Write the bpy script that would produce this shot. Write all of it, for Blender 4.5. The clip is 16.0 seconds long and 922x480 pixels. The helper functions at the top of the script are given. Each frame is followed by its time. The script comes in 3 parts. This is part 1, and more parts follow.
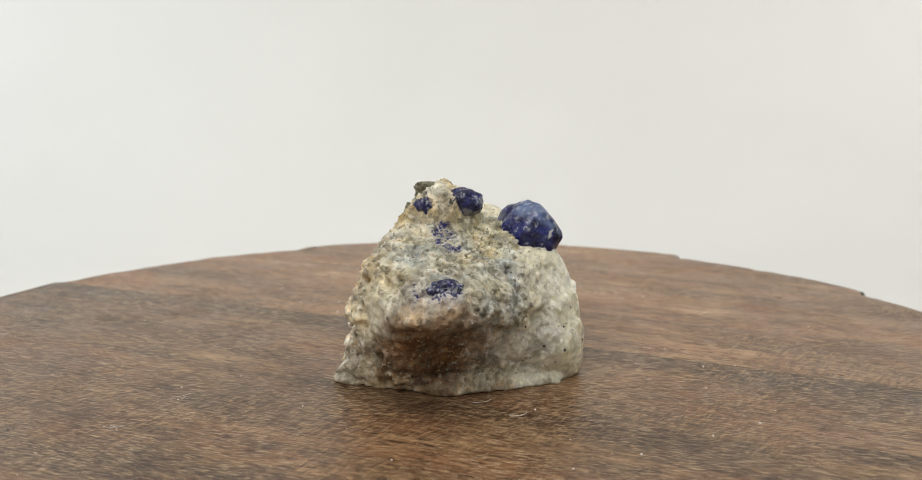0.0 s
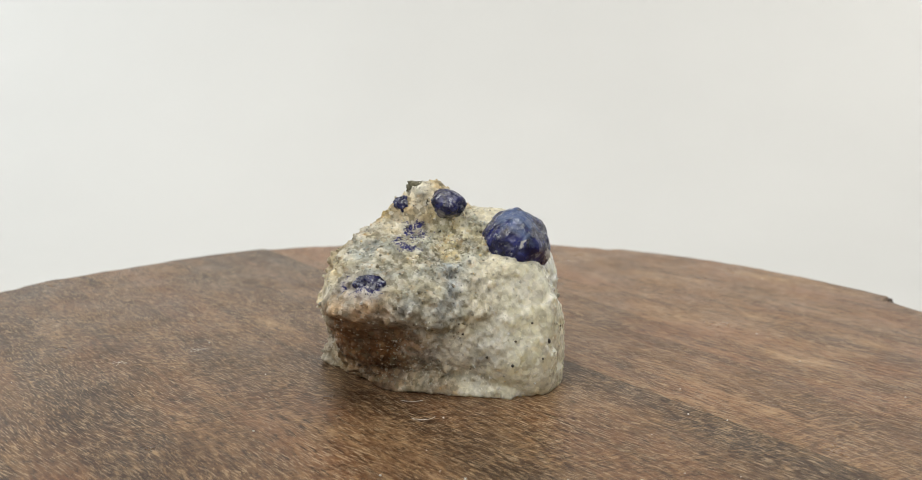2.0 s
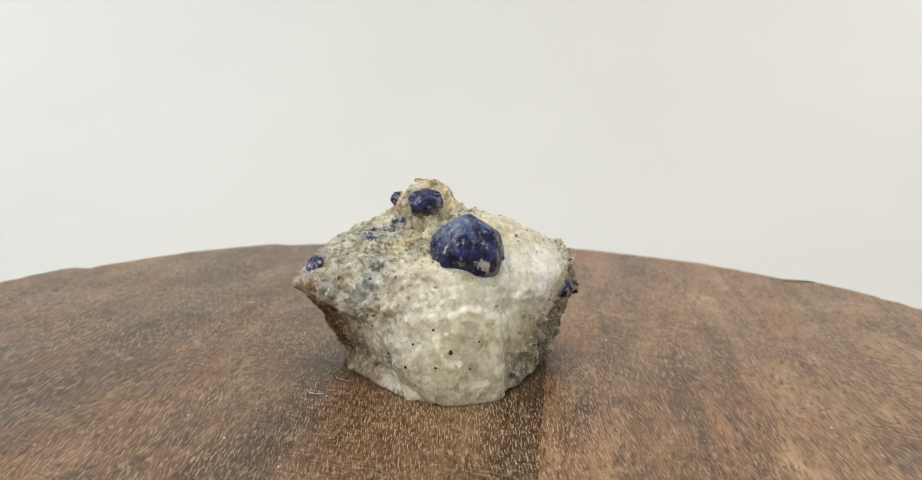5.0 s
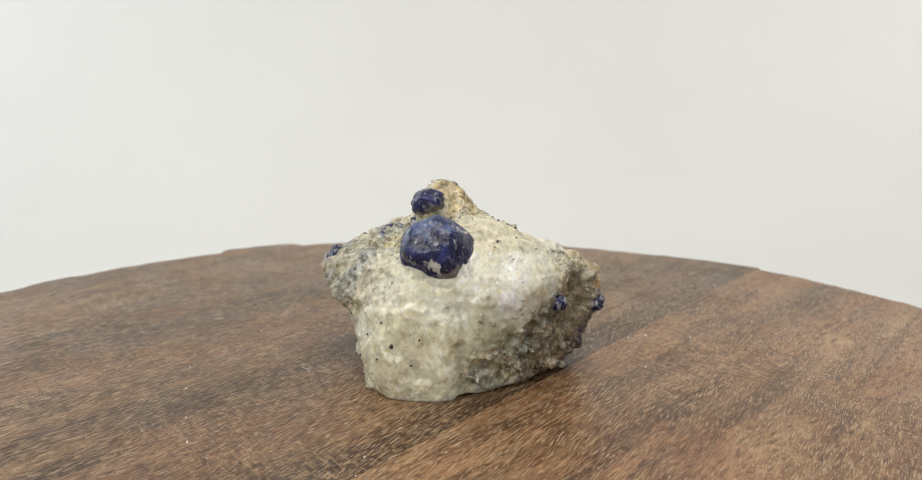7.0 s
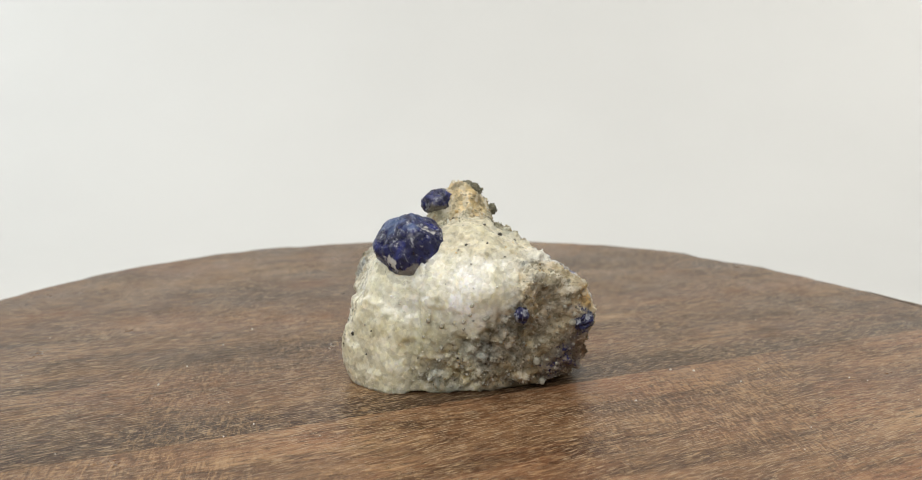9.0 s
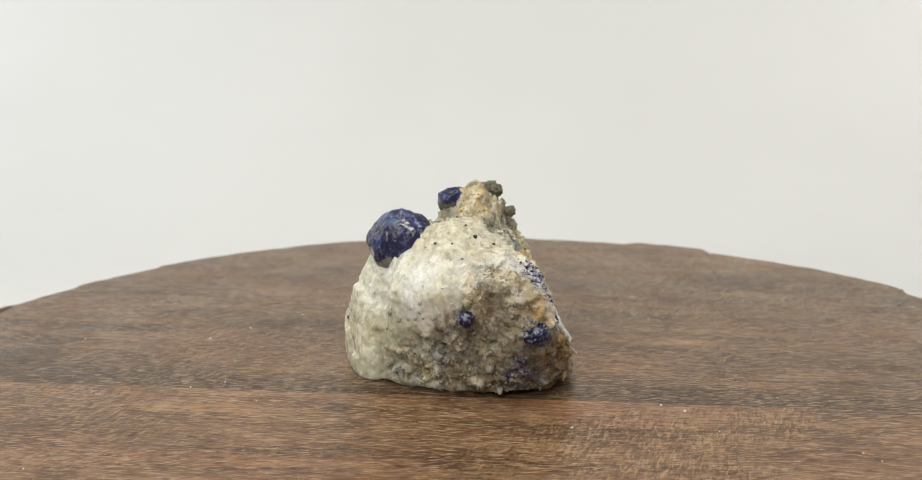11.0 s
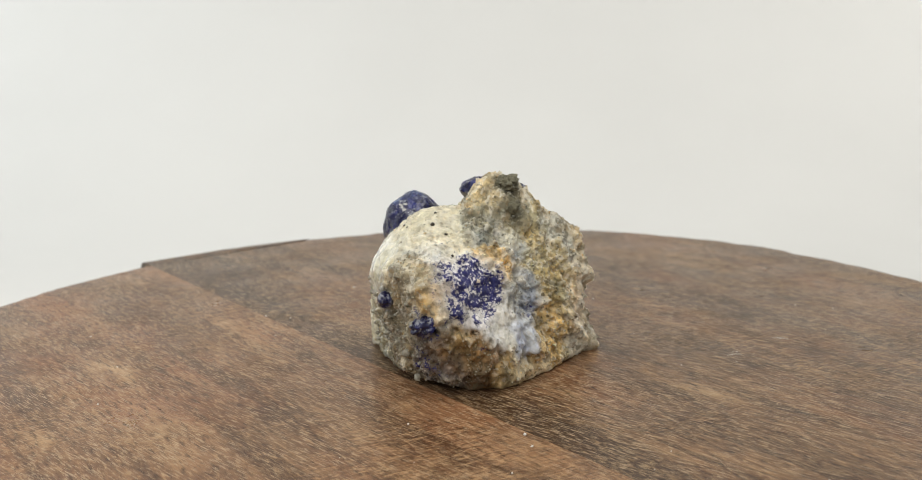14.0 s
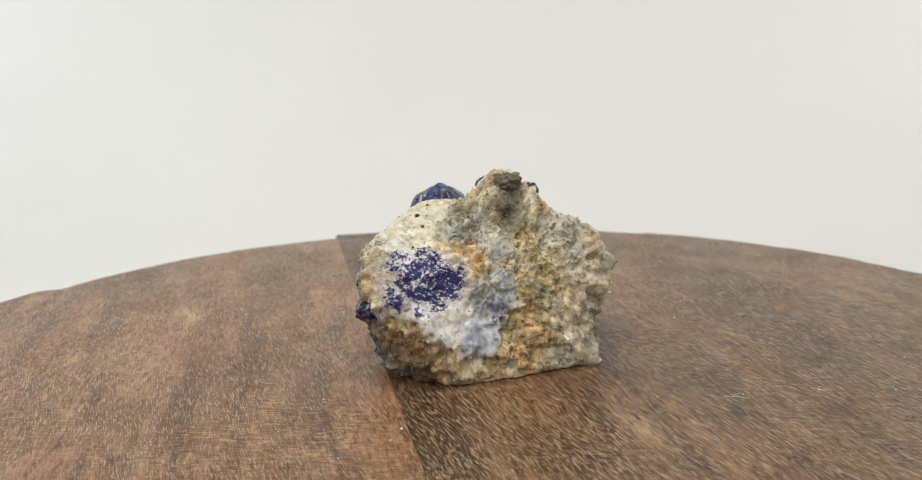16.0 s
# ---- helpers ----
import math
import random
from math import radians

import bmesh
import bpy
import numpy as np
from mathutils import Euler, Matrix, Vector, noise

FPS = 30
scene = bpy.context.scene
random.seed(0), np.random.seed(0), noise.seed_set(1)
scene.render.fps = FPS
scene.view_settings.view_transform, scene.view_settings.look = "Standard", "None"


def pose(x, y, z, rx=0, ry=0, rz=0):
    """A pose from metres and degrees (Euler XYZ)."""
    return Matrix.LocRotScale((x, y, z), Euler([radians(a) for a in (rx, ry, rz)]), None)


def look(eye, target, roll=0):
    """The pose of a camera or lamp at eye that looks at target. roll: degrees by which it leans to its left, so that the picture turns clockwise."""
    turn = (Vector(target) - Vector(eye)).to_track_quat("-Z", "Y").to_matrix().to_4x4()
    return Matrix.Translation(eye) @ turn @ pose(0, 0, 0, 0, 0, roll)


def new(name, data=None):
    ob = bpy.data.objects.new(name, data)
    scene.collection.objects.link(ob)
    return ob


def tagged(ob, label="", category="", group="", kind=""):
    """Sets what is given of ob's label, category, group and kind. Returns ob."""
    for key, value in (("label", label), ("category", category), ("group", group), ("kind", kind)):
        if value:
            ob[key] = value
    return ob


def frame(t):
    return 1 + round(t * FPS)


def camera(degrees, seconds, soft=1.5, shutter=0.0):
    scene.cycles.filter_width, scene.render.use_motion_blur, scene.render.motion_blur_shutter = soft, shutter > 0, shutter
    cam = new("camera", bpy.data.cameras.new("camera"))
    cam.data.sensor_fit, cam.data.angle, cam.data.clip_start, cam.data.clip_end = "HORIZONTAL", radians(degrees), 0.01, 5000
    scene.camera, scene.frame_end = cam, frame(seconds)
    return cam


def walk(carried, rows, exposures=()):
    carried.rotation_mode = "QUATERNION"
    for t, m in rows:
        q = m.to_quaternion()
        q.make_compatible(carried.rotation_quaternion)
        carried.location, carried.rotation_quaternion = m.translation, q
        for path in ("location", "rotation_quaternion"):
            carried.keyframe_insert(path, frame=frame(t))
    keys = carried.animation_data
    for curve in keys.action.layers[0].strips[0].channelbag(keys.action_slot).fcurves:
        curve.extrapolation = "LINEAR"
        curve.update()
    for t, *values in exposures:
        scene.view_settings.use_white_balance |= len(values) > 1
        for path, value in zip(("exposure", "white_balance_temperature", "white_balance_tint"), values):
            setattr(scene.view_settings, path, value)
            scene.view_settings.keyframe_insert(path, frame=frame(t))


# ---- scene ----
# A small mineral specimen turning on a wooden turntable in front of a white sweep.
MM = 0.001

# ---- camera: it stands still, 20 cm from the turntable's axis ----
cam = camera(53.0, 16.0, soft=0.9)
cam.data.dof.use_dof = True
cam.data.dof.focus_distance = 0.176
cam.data.dof.aperture_fstop = 27.0
CAM_POSE = pose(-0.0008, -0.1953, 0.0657, 90 - 11.23, 0, 0)
walk(cam, [(0.0, CAM_POSE), (16.0, CAM_POSE)])

# seconds; x, y, z in millimetres; rx, ry, rz in degrees
TURN_ROWS = [
    (0.0, -0.92, -0.38, 0.74, -0.72, 0.42, -0.08),
    (0.5, -0.77, -0.38, 0.49, -0.79, 0.46, -7.71),
    (1.0, -0.50, 0.14, 0.06, -0.90, 0.44, -15.17),
    (1.5, -0.21, -0.28, -0.34, -0.92, 0.42, -22.59),
    (2.0, -0.30, -0.56, 0.25, -0.86, 0.57, -29.81),
    (2.5, -0.45, -0.29, 0.43, -0.93, 0.64, -36.89),
    (3.0, -0.35, -0.40, -0.11, -0.87, 0.52, -44.18),
    (3.5, -0.85, -0.94, 0.33, -1.01, 0.57, -51.50),
    (4.0, -0.80, -0.97, -0.12, -1.21, 0.44, -58.95),
    (4.5, -0.64, -1.05, -0.36, -1.28, 0.32, -66.40),
    (5.0, -0.35, -1.17, -0.31, -1.18, 0.19, -73.85),
    (5.5, 0.02, -1.20, -0.18, -0.97, 0.08, -81.30),
    (6.0, 0.39, -1.05, -0.17, -0.74, -0.02, -88.75),
    (6.5, 0.70, -0.61, -0.50, -0.57, -0.09, -96.20),
    (7.0, 0.96, 0.01, -1.06, -0.47, -0.14, -103.65),
    (7.5, 1.31, 0.30, -1.50, -0.40, -0.17, -111.33),
    (8.0, 1.28, -0.02, -1.65, -0.28, -0.11, -118.88),
    (8.5, 1.11, -0.06, -1.50, -0.21, -0.06, -126.55),
    (9.0, 1.16, -0.23, -1.50, -0.17, -0.06, -134.08),
    (9.5, 1.19, -0.43, -1.53, -0.15, -0.01, -141.50),
    (10.0, 1.18, -0.63, -1.57, -0.16, 0.10, -148.76),
    (10.5, 1.13, -0.77, -1.55, -0.21, 0.24, -155.98),
    (11.0, 1.05, -0.77, -1.40, -0.30, 0.36, -163.25),
    (11.5, 0.96, -0.57, -1.06, -0.42, 0.44, -170.68),
    (12.0, 0.86, -0.23, -0.59, -0.56, 0.49, -178.22),
    (12.5, 0.76, -0.09, -0.45, -0.73, 0.42, -185.69),
    (13.0, 0.08, -0.13, 0.54, -0.89, 0.22, -192.82),
    (13.5, 0.03, 0.56, 0.63, -0.99, 0.14, -200.03),
    (14.0, -0.28, 0.79, 0.73, -1.16, 0.09, -207.09),
    (14.5, -1.08, 0.64, 1.23, -1.25, -0.05, -214.00),
    (15.0, -1.19, 1.13, 1.60, -1.28, -0.14, -221.04),
    (15.5, -1.21, 1.47, 1.58, -1.30, -0.22, -228.34),
    (16.0, -0.32, 1.09, 1.79, -1.26, -0.14, -235.76),
]

# ---- world and light: an assumed white photo tent, out of view, lit from above ----
world = bpy.data.worlds.new("room_light")
scene.world = world
world.use_nodes = True
bg = world.node_tree.nodes["Background"]
bg.inputs["Color"].default_value = (1.0, 0.98, 0.95, 1)
bg.inputs["Strength"].default_value = 0.46


def area_light(name, size_x, size_y, power, where, target, colour):
    data = bpy.data.lights.new(name, "AREA")
    data.shape, data.size, data.size_y, data.energy, data.color = "RECTANGLE", size_x, size_y, power, colour
    ob = new(name, data)
    ob.matrix_world = look(where, target)
    return ob


area_light("ceiling_panel_light", 0.40, 0.26, 1.85, (-0.03, -0.02, 0.62), (0, 0, 0), (1.0, 0.97, 0.92))
area_light("front_panel_light", 0.40, 0.26, 1.8, (-0.20, -0.42, 0.46), (0, 0, 0.02), (1.0, 0.96, 0.89))
# unseen fill lamps, added to brighten the left and right of the backdrop
area_light("backdrop_edge_fill", 0.26, 0.34, 1.50, (-0.66, 0.22, 0.36), (-0.44, 0.52, 0.18), (0.96, 0.99, 1.0))
area_light("backdrop_edge_fill", 0.26, 0.34, 1.55, (0.66, 0.22, 0.36), (0.44, 0.52, 0.18), (1.0, 0.97, 0.92))
scene.view_settings.exposure = -0.13


# ---- material helpers ----
class Nodes:
    """Short hand for building a node material."""

    def __init__(self, name):
        self.mat = bpy.data.materials.new(name)
        self.mat.use_nodes = True
        self.tree = self.mat.node_tree
        self.bsdf = self.tree.nodes["Principled BSDF"]
        self.where = self.tree.nodes.new("ShaderNodeTexCoord").outputs["Object"]

    def put(self, node, **inputs):
        for key, value in inputs.items():
            self.link(value, node.inputs[key.replace("_", " ")])
        return node

    def link(self, value, socket):
        if isinstance(value, bpy.types.NodeSocket):
            self.tree.links.new(value, socket)
        else:
            socket.default_value = value

    def mapping(self, scale=(1, 1, 1), turn=0.0, offset=(0, 0, 0), vector=None):
        n = self.tree.nodes.new("ShaderNodeMapping")
        n.vector_type = "TEXTURE" if turn else "POINT"
        if turn:
            n.inputs["Rotation"].default_value = (0, 0, radians(turn))
            self.link(vector or self.where, n.inputs["Vector"])
            m = self.tree.nodes.new("ShaderNodeMapping")
            self.link(n.outputs[0], m.inputs["Vector"])
            n = m
        else:
            self.link(vector or self.where, n.inputs["Vector"])
        n.inputs["Scale"].default_value = scale
        n.inputs["Location"].default_value = offset
        return n.outputs[0]

    def noise(self, scale, detail=4.0, rough=0.55, vector=None, warp=0.0):
        n = self.tree.nodes.new("ShaderNodeTexNoise")
        n.inputs["Scale"].default_value = scale
        n.inputs["Detail"].default_value = detail
        n.inputs["Roughness"].default_value = rough
        n.inputs["Distortion"].default_value = warp
        self.link(vector or self.where, n.inputs["Vector"])
        return n.outputs["Fac"]

    def cells(self, scale, feature="F1", out="Distance", vector=None):
        n = self.tree.nodes.new("ShaderNodeTexVoronoi")
        n.feature = feature
        n.inputs["Scale"].default_value = scale
        self.link(vector or self.where, n.inputs["Vector"])
        return n.outputs[out]

    def ramp(self, fac, *stops):
        n = self.tree.nodes.new("ShaderNodeValToRGB")
        el = n.color_ramp.elements
        while len(el) < len(stops):
            el.new(0.5)
        for e, (pos, col) in zip(el, stops):
            e.position = pos
            e.color = (col, col, col, 1) if isinstance(col, (int, float)) else (*col, 1)
        self.link(fac, n.inputs["Fac"])
        return n.outputs["Color"]

    def mix(self, fac, a, b, how="MIX"):
        n = self.tree.nodes.new("ShaderNodeMix")
        n.data_type, n.blend_type = "RGBA", how
        self.link(fac, n.inputs[0])
        for value, socket in ((a, n.inputs[6]), (b, n.inputs[7])):
            self.link((*value, 1) if isinstance(value, tuple) and len(value) == 3 else value, socket)
        return n.outputs[2]

    def math(self, how, a, b=0.0):
        n = self.tree.nodes.new("ShaderNodeMath")
        n.operation = how
        self.link(a, n.inputs[0])
        self.link(b, n.inputs[1])
        return n.outputs[0]

    def attribute(self, name):
        n = self.tree.nodes.new("ShaderNodeAttribute")
        n.attribute_name = name
        return n.outputs["Color"]

    def bump(self, height, strength, distance, normal=None):
        n = self.tree.nodes.new("ShaderNodeBump")
        n.inputs["Strength"].default_value = strength
        n.inputs["Distance"].default_value = distance
        self.link(height, n.inputs["Height"])
        if normal:
            self.link(normal, n.inputs["Normal"])
        return n.outputs[0]

    def finish(self, colour, rough, normal=None, **others):
        self.put(self.bsdf, Base_Color=(*colour, 1) if isinstance(colour, tuple) else colour, Roughness=rough)
        if normal:
            self.link(normal, self.bsdf.inputs["Normal"])
        for key, value in others.items():
            self.link(value, self.bsdf.inputs[key.replace("_", " ")])
        return self.mat


def wood_material(name, tone, grain_turn, seed, stripe_on=False):
    """Walnut-brown open-grained wood, satin oil finish, pale dust in the pores."""
    n = Nodes(name)
    dark, mid, light, pale = tone
    wave = n.noise(16.0, 3, 0.5)
    bend = n.tree.nodes.new("ShaderNodeVectorMath")
    bend.operation = "MULTIPLY_ADD"
    n.link(wave, bend.inputs[0])
    bend.inputs[1].default_value = (0.003, 0.006, 0.0)
    n.link(n.where, bend.inputs[2])
    flow = bend.outputs[0]
    across = n.mapping((0, 1, 0), grain_turn, (0, 0, 0), flow)
    figure = n.noise(1.0, 5, 0.62, n.mapping((34, 95, 40), grain_turn, (seed, seed * 2, 0), flow), 0.9)
    bands = n.noise(1.0, 3, 0.55, n.mapping((10, 34, 20), grain_turn, (seed * 3, seed, 0), flow), 0.5)
    fibre = n.noise(1.0, 5, 0.65, n.mapping((230, 1000, 400), grain_turn, (0, seed, 0), flow), 0.4)
    thread = n.noise(1.0, 2, 0.5, n.mapping((520, 3000, 900), grain_turn, (seed, 0, 0), flow), 0.4)
    mottle = n.noise(95.0, 5, 0.65, None, 0.5)
    colour = n.ramp(figure, (0.34, dark), (0.47, mid), (0.58, light), (0.72, pale))
    colour = n.mix(n.ramp(mottle, (0.36, 0.0), (0.66, 0.75)), colour, mid)
    colour = n.mix(n.ramp(bands, (0.50, 0.0), (0.64, 0.6)), colour, dark)
    red = n.noise(21.0, 3, 0.5, n.mapping((1, 2.2, 1), grain_turn, (seed, 4, 0)))
    colour = n.mix(n.ramp(red, (0.48, 0.0), (0.66, 0.55)), colour, tuple(c * k for c, k in zip(light, (1.0, 0.78, 0.74))))
    # dark heartwood stripe beside the glue line
    line = n.tree.nodes.new("ShaderNodeSeparateXYZ")
    n.link(across, line.inputs[0])
    off = n.math("ADD", line.outputs[1], STRIPE if stripe_on else 9.0)
    stripe = n.math("ADD", n.math("MULTIPLY", off, -58.0), n.math("MULTIPLY", bands, 1.9))
    colour = n.mix(n.ramp(stripe, (0.25, 0.0), (0.70, 0.7)), colour, dark)
    veins = n.noise(1.0, 3, 0.5, n.mapping((16, 190, 60), grain_turn, (seed, 2, 0), flow), 0.5)
    colour = n.mix(n.ramp(veins, (0.35, 0.6), (0.44, 0.0)), colour, dark)
    colour = n.mix(n.ramp(veins, (0.56, 0.0), (0.68, 0.15)), colour, pale)
    colour = n.mix(n.ramp(fibre, (0.34, 0.9), (0.49, 0.0)), colour, dark)
    colour = n.mix(n.ramp(fibre, (0.55, 0.0), (0.70, 0.72)), colour, pale)
    patch = n.noise(48.0, 4, 0.65)
    show = n.ramp(patch, (0.42, 0.05), (0.64, 0.9))
    threads = n.math("MULTIPLY", n.ramp(thread, (0.58, 0.0), (0.66, 0.9)), show)
    colour = n.mix(threads, colour, (0.44, 0.31, 0.17))
    # short open pores cut across by the saw, filled with dust
    ticks = n.noise(1.0, 1, 0.4, n.mapping((360, 4200, 900), grain_turn + 9, (seed, 3, 0), flow), 0.6)
    tick = n.math("MULTIPLY", n.ramp(ticks, (0.56, 0.0), (0.66, 0.75)), n.ramp(n.noise(34.0, 4, 0.6), (0.34, 0.25), (0.52, 1.0)))
    colour = n.mix(tick, colour, (0.48, 0.36, 0.23))
    worn = n.noise(1.0, 1, 0.4, n.mapping((150, 2600, 900), grain_turn + 62, (seed, 3, 0)), 0.3)
    mark = n.math("MULTIPLY", n.ramp(worn, (0.68, 0.0), (0.74, 0.35)), n.ramp(n.noise(22.0, 2), (0.50, 0.0), (0.62, 0.8)))
    colour = n.mix(mark, colour, (0.50, 0.38, 0.25))
    # cross-grain curl, in patches
    curl = n.noise(1.0, 3, 0.6, n.mapping((330, 1500, 600), grain_turn + 74, (seed, 1, 0), flow), 1.1)
    curled = n.ramp(n.noise(19.0, 3, 0.6, n.mapping((1, 1, 1), 0.0, (seed, seed, 0))), (0.48, 0.0), (0.60, 1.0))
    colour = n.mix(n.math("MULTIPLY", n.ramp(curl, (0.36, 0.6), (0.48, 0.0)), curled), colour, dark)
    colour = n.mix(n.math("MULTIPLY", n.ramp(curl, (0.54, 0.0), (0.68, 0.6)), curled), colour, pale)
    rough = n.ramp(n.noise(60.0, 5, 0.65), (0.3, 0.26), (0.7, 0.42))
    height = n.math("ADD", n.math("MULTIPLY", fibre, 0.7), n.math("MULTIPLY", thread, -0.6))
    normal = n.bump(height, 0.45, 0.00025)
    normal = n.bump(n.noise(520.0, 4, 0.6), 0.25, 0.0002, normal)
    return n.finish(colour, rough, normal, Specular_IOR_Level=0.24)


STRIPE = 0.0182
GRAIN = 157.4
M_WOOD_A = wood_material("oiled_wood_warm", ((0.060, 0.028, 0.013), (0.186, 0.095, 0.047), (0.295, 0.164, 0.082), (0.486, 0.310, 0.161)), GRAIN, 3.1)
M_WOOD_B = wood_material("oiled_wood_dark", ((0.033, 0.016, 0.008), (0.109, 0.056, 0.027), (0.190, 0.106, 0.052), (0.402, 0.259, 0.134)), GRAIN, 8.7, True)


def bark_material():
    n = Nodes("dark_bark_rim")
    v = n.noise(160.0, 5, 0.65)
    colour = n.ramp(v, (0.3, (0.022, 0.014, 0.010)), (0.7, (0.085, 0.052, 0.035)))
    return n.finish(colour, 0.8, n.bump(v, 0.7, 0.0008))


def paper_material():
    n = Nodes("matt_white_paper")
    v = n.noise(7.0, 3, 0.5)
    colour = n.ramp(v, (0.3, (0.715, 0.72, 0.71)), (0.7, (0.745, 0.75, 0.74)))
    return n.finish(colour, 0.9, n.bump(n.noise(900.0, 2), 0.05, 0.0002), Specular_IOR_Level=0.15)


M_BARK, M_PAPER = bark_material(), paper_material()


def rock_material():
    """Coloured by the mineral zones; mixed grains, stains, dark specks, blue inclusions and glints on top."""
    n = Nodes("granular_marble")
    zone = n.attribute("zone")
    sep = n.tree.nodes.new("ShaderNodeSeparateColor")
    n.link(n.attribute("kind"), sep.inputs[0])
    grainy, glassy, blue = sep.outputs[0], sep.outputs[1], sep.outputs[2]
    bent = n.tree.nodes.new("ShaderNodeVectorMath")
    bent.operation = "MULTIPLY_ADD"
    wob = n.tree.nodes.new("ShaderNodeTexNoise")
    wob.inputs["Scale"].default_value = 1100.0
    n.link(n.where, wob.inputs["Vector"])
    n.link(wob.outputs["Color"], bent.inputs[0])
    bent.inputs[1].default_value = (0.0009, 0.0009, 0.0009)
    n.link(n.where, bent.inputs[2])
    where = bent.outputs[0]
    broad = n.noise(190.0, 5, 0.65, None, 0.5)
    g1 = n.noise(620.0, 5, 0.7, None, 0.4)
    g2 = n.noise(2300.0, 3, 0.6)
    grain = n.tree.nodes.new("ShaderNodeSeparateColor")
    n.link(n.cells(950.0, "F1", "Color", where), grain.inputs[0])
    pale_ground = n.tree.nodes.new("ShaderNodeRGBToBW")
    n.link(zone, pale_ground.inputs[0])
    often = n.math("MULTIPLY", grainy, n.ramp(pale_ground.outputs[0], (0.16, 0.1), (0.36, 1.0)))
    # stains two to five millimetres wide, then tones of single grains
    some = n.math("ADD", n.math("MULTIPLY", grainy, 0.9), 0.1)
    colour = n.mix(n.math("MULTIPLY", n.ramp(broad, (0.34, 0.75), (0.50, 0.0)), some), zone, n.mix(1.0, zone, (0.55, 0.52, 0.44), "MULTIPLY"))
    colour = n.mix(n.math("MULTIPLY", n.ramp(broad, (0.54, 0.0), (0.68, 0.32)), often), colour, (0.62, 0.60, 0.51))
    colour = n.mix(n.math("MULTIPLY", n.ramp(n.noise(130.0, 4, 0.6, None, 0.6), (0.46, 0.0), (0.60, 0.6)), glassy), colour, (0.62, 0.595, 0.43))
    plain = n.math("SUBTRACT", 1.0, n.math("MULTIPLY", glassy, 0.65))
    colour = n.mix(plain, colour, n.mix(1.0, colour, n.ramp(g1, (0.28, 0.42), (0.48, 1.0), (0.70, 1.42)), "MULTIPLY"))
    colour = n.mix(n.math("MULTIPLY", n.ramp(grain.outputs[0], (0.78, 0.0), (0.84, 0.5)), often), colour, (0.70, 0.67, 0.57))
    colour = n.mix(n.math("MULTIPLY", n.ramp(grain.outputs[1], (0.80, 0.0), (0.86, 0.6)), grainy), colour, (0.16, 0.14, 0.085))
    colour = n.mix(n.math("MULTIPLY", n.ramp(grain.outputs[2], (0.88, 0.0), (0.92, 0.3)), grainy), colour, (0.44, 0.30, 0.15))
    crystal = n.tree.nodes.new("ShaderNodeSeparateColor")
    n.link(n.cells(760.0, "F1", "Color", where), crystal.inputs[0])
    colour = n.mix(glassy, colour, n.mix(1.0, colour, n.ramp(crystal.outputs[0], (0.1, 0.86), (0.9, 1.13)), "MULTIPLY"))
    pits = n.ramp(n.noise(1250.0, 3, 0.6), (0.28, 1.0), (0.37, 0.0))
    colour = n.mix(n.math("MULTIPLY", n.math("MULTIPLY", pits, some), 0.7), colour, (0.085, 0.07, 0.045))
    # blue mineral with a white flaked skin
    flake = n.noise(1300.0, 7, 0.78, n.mapping((1, 1, 1.5)), 0.5)
    there = n.math("ADD", n.math("MULTIPLY", blue, 0.62), n.math("ADD", n.math("MULTIPLY", n.math("SUBTRACT", flake, 0.5), 3.2), n.math("MULTIPLY", n.math("SUBTRACT", n.noise(330.0, 4, 0.6, n.mapping((1, 1, 1.4)), 0.6), 0.5), 2.0)))
    tone = n.ramp(g1, (0.3, (0.008, 0.008, 0.045)), (0.7, (0.032, 0.036, 0.20)))
    colour = n.mix(n.math("MULTIPLY", n.ramp(there, (0.40, 0.0), (0.56, 1.0)), n.ramp(blue, (0.08, 0.0), (0.25, 1.0))), colour, tone)
    # every grain turned a little: broken cleavage faces that catch the light one by one
    geo = n.tree.nodes.new("ShaderNodeNewGeometry")
    tilt = n.tree.nodes.new("ShaderNodeVectorMath")
    tilt.operation = "MULTIPLY_ADD"
    n.link(n.cells(1150.0, "F1", "Color", where), tilt.inputs[0])
    tilt.inputs[1].default_value = (0.40, 0.40, 0.40)
    n.link(geo.outputs["Normal"], tilt.inputs[2])
    level = n.tree.nodes.new("ShaderNodeVectorMath")
    level.operation = "SUBTRACT"
    n.link(tilt.outputs[0], level.inputs[0])
    level.inputs[1].default_value = (0.20, 0.20, 0.20)
    unit = n.tree.nodes.new("ShaderNodeVectorMath")
    unit.operation = "NORMALIZE"
    n.link(level.outputs[0], unit.inputs[0])
    height = n.math("ADD", n.math("MULTIPLY", g1, 0.6), n.math("MULTIPLY", g2, 0.4))
    normal = n.bump(height, 0.7, 0.0006, unit.outputs[0])
    n.link(n.math("SUBTRACT", 0.85, n.math("MULTIPLY", glassy, 0.66)), normal.node.inputs["Strength"])
    rough = n.mix(glassy, (0.66, 0.66, 0.66), n.ramp(grain.outputs[1], (0.2, 0.09), (0.7, 0.38)))
    n.bsdf.inputs["Subsurface Radius"].default_value = (1.0, 0.92, 0.72)
    n.bsdf.inputs["Subsurface Scale"].default_value = 0.0030
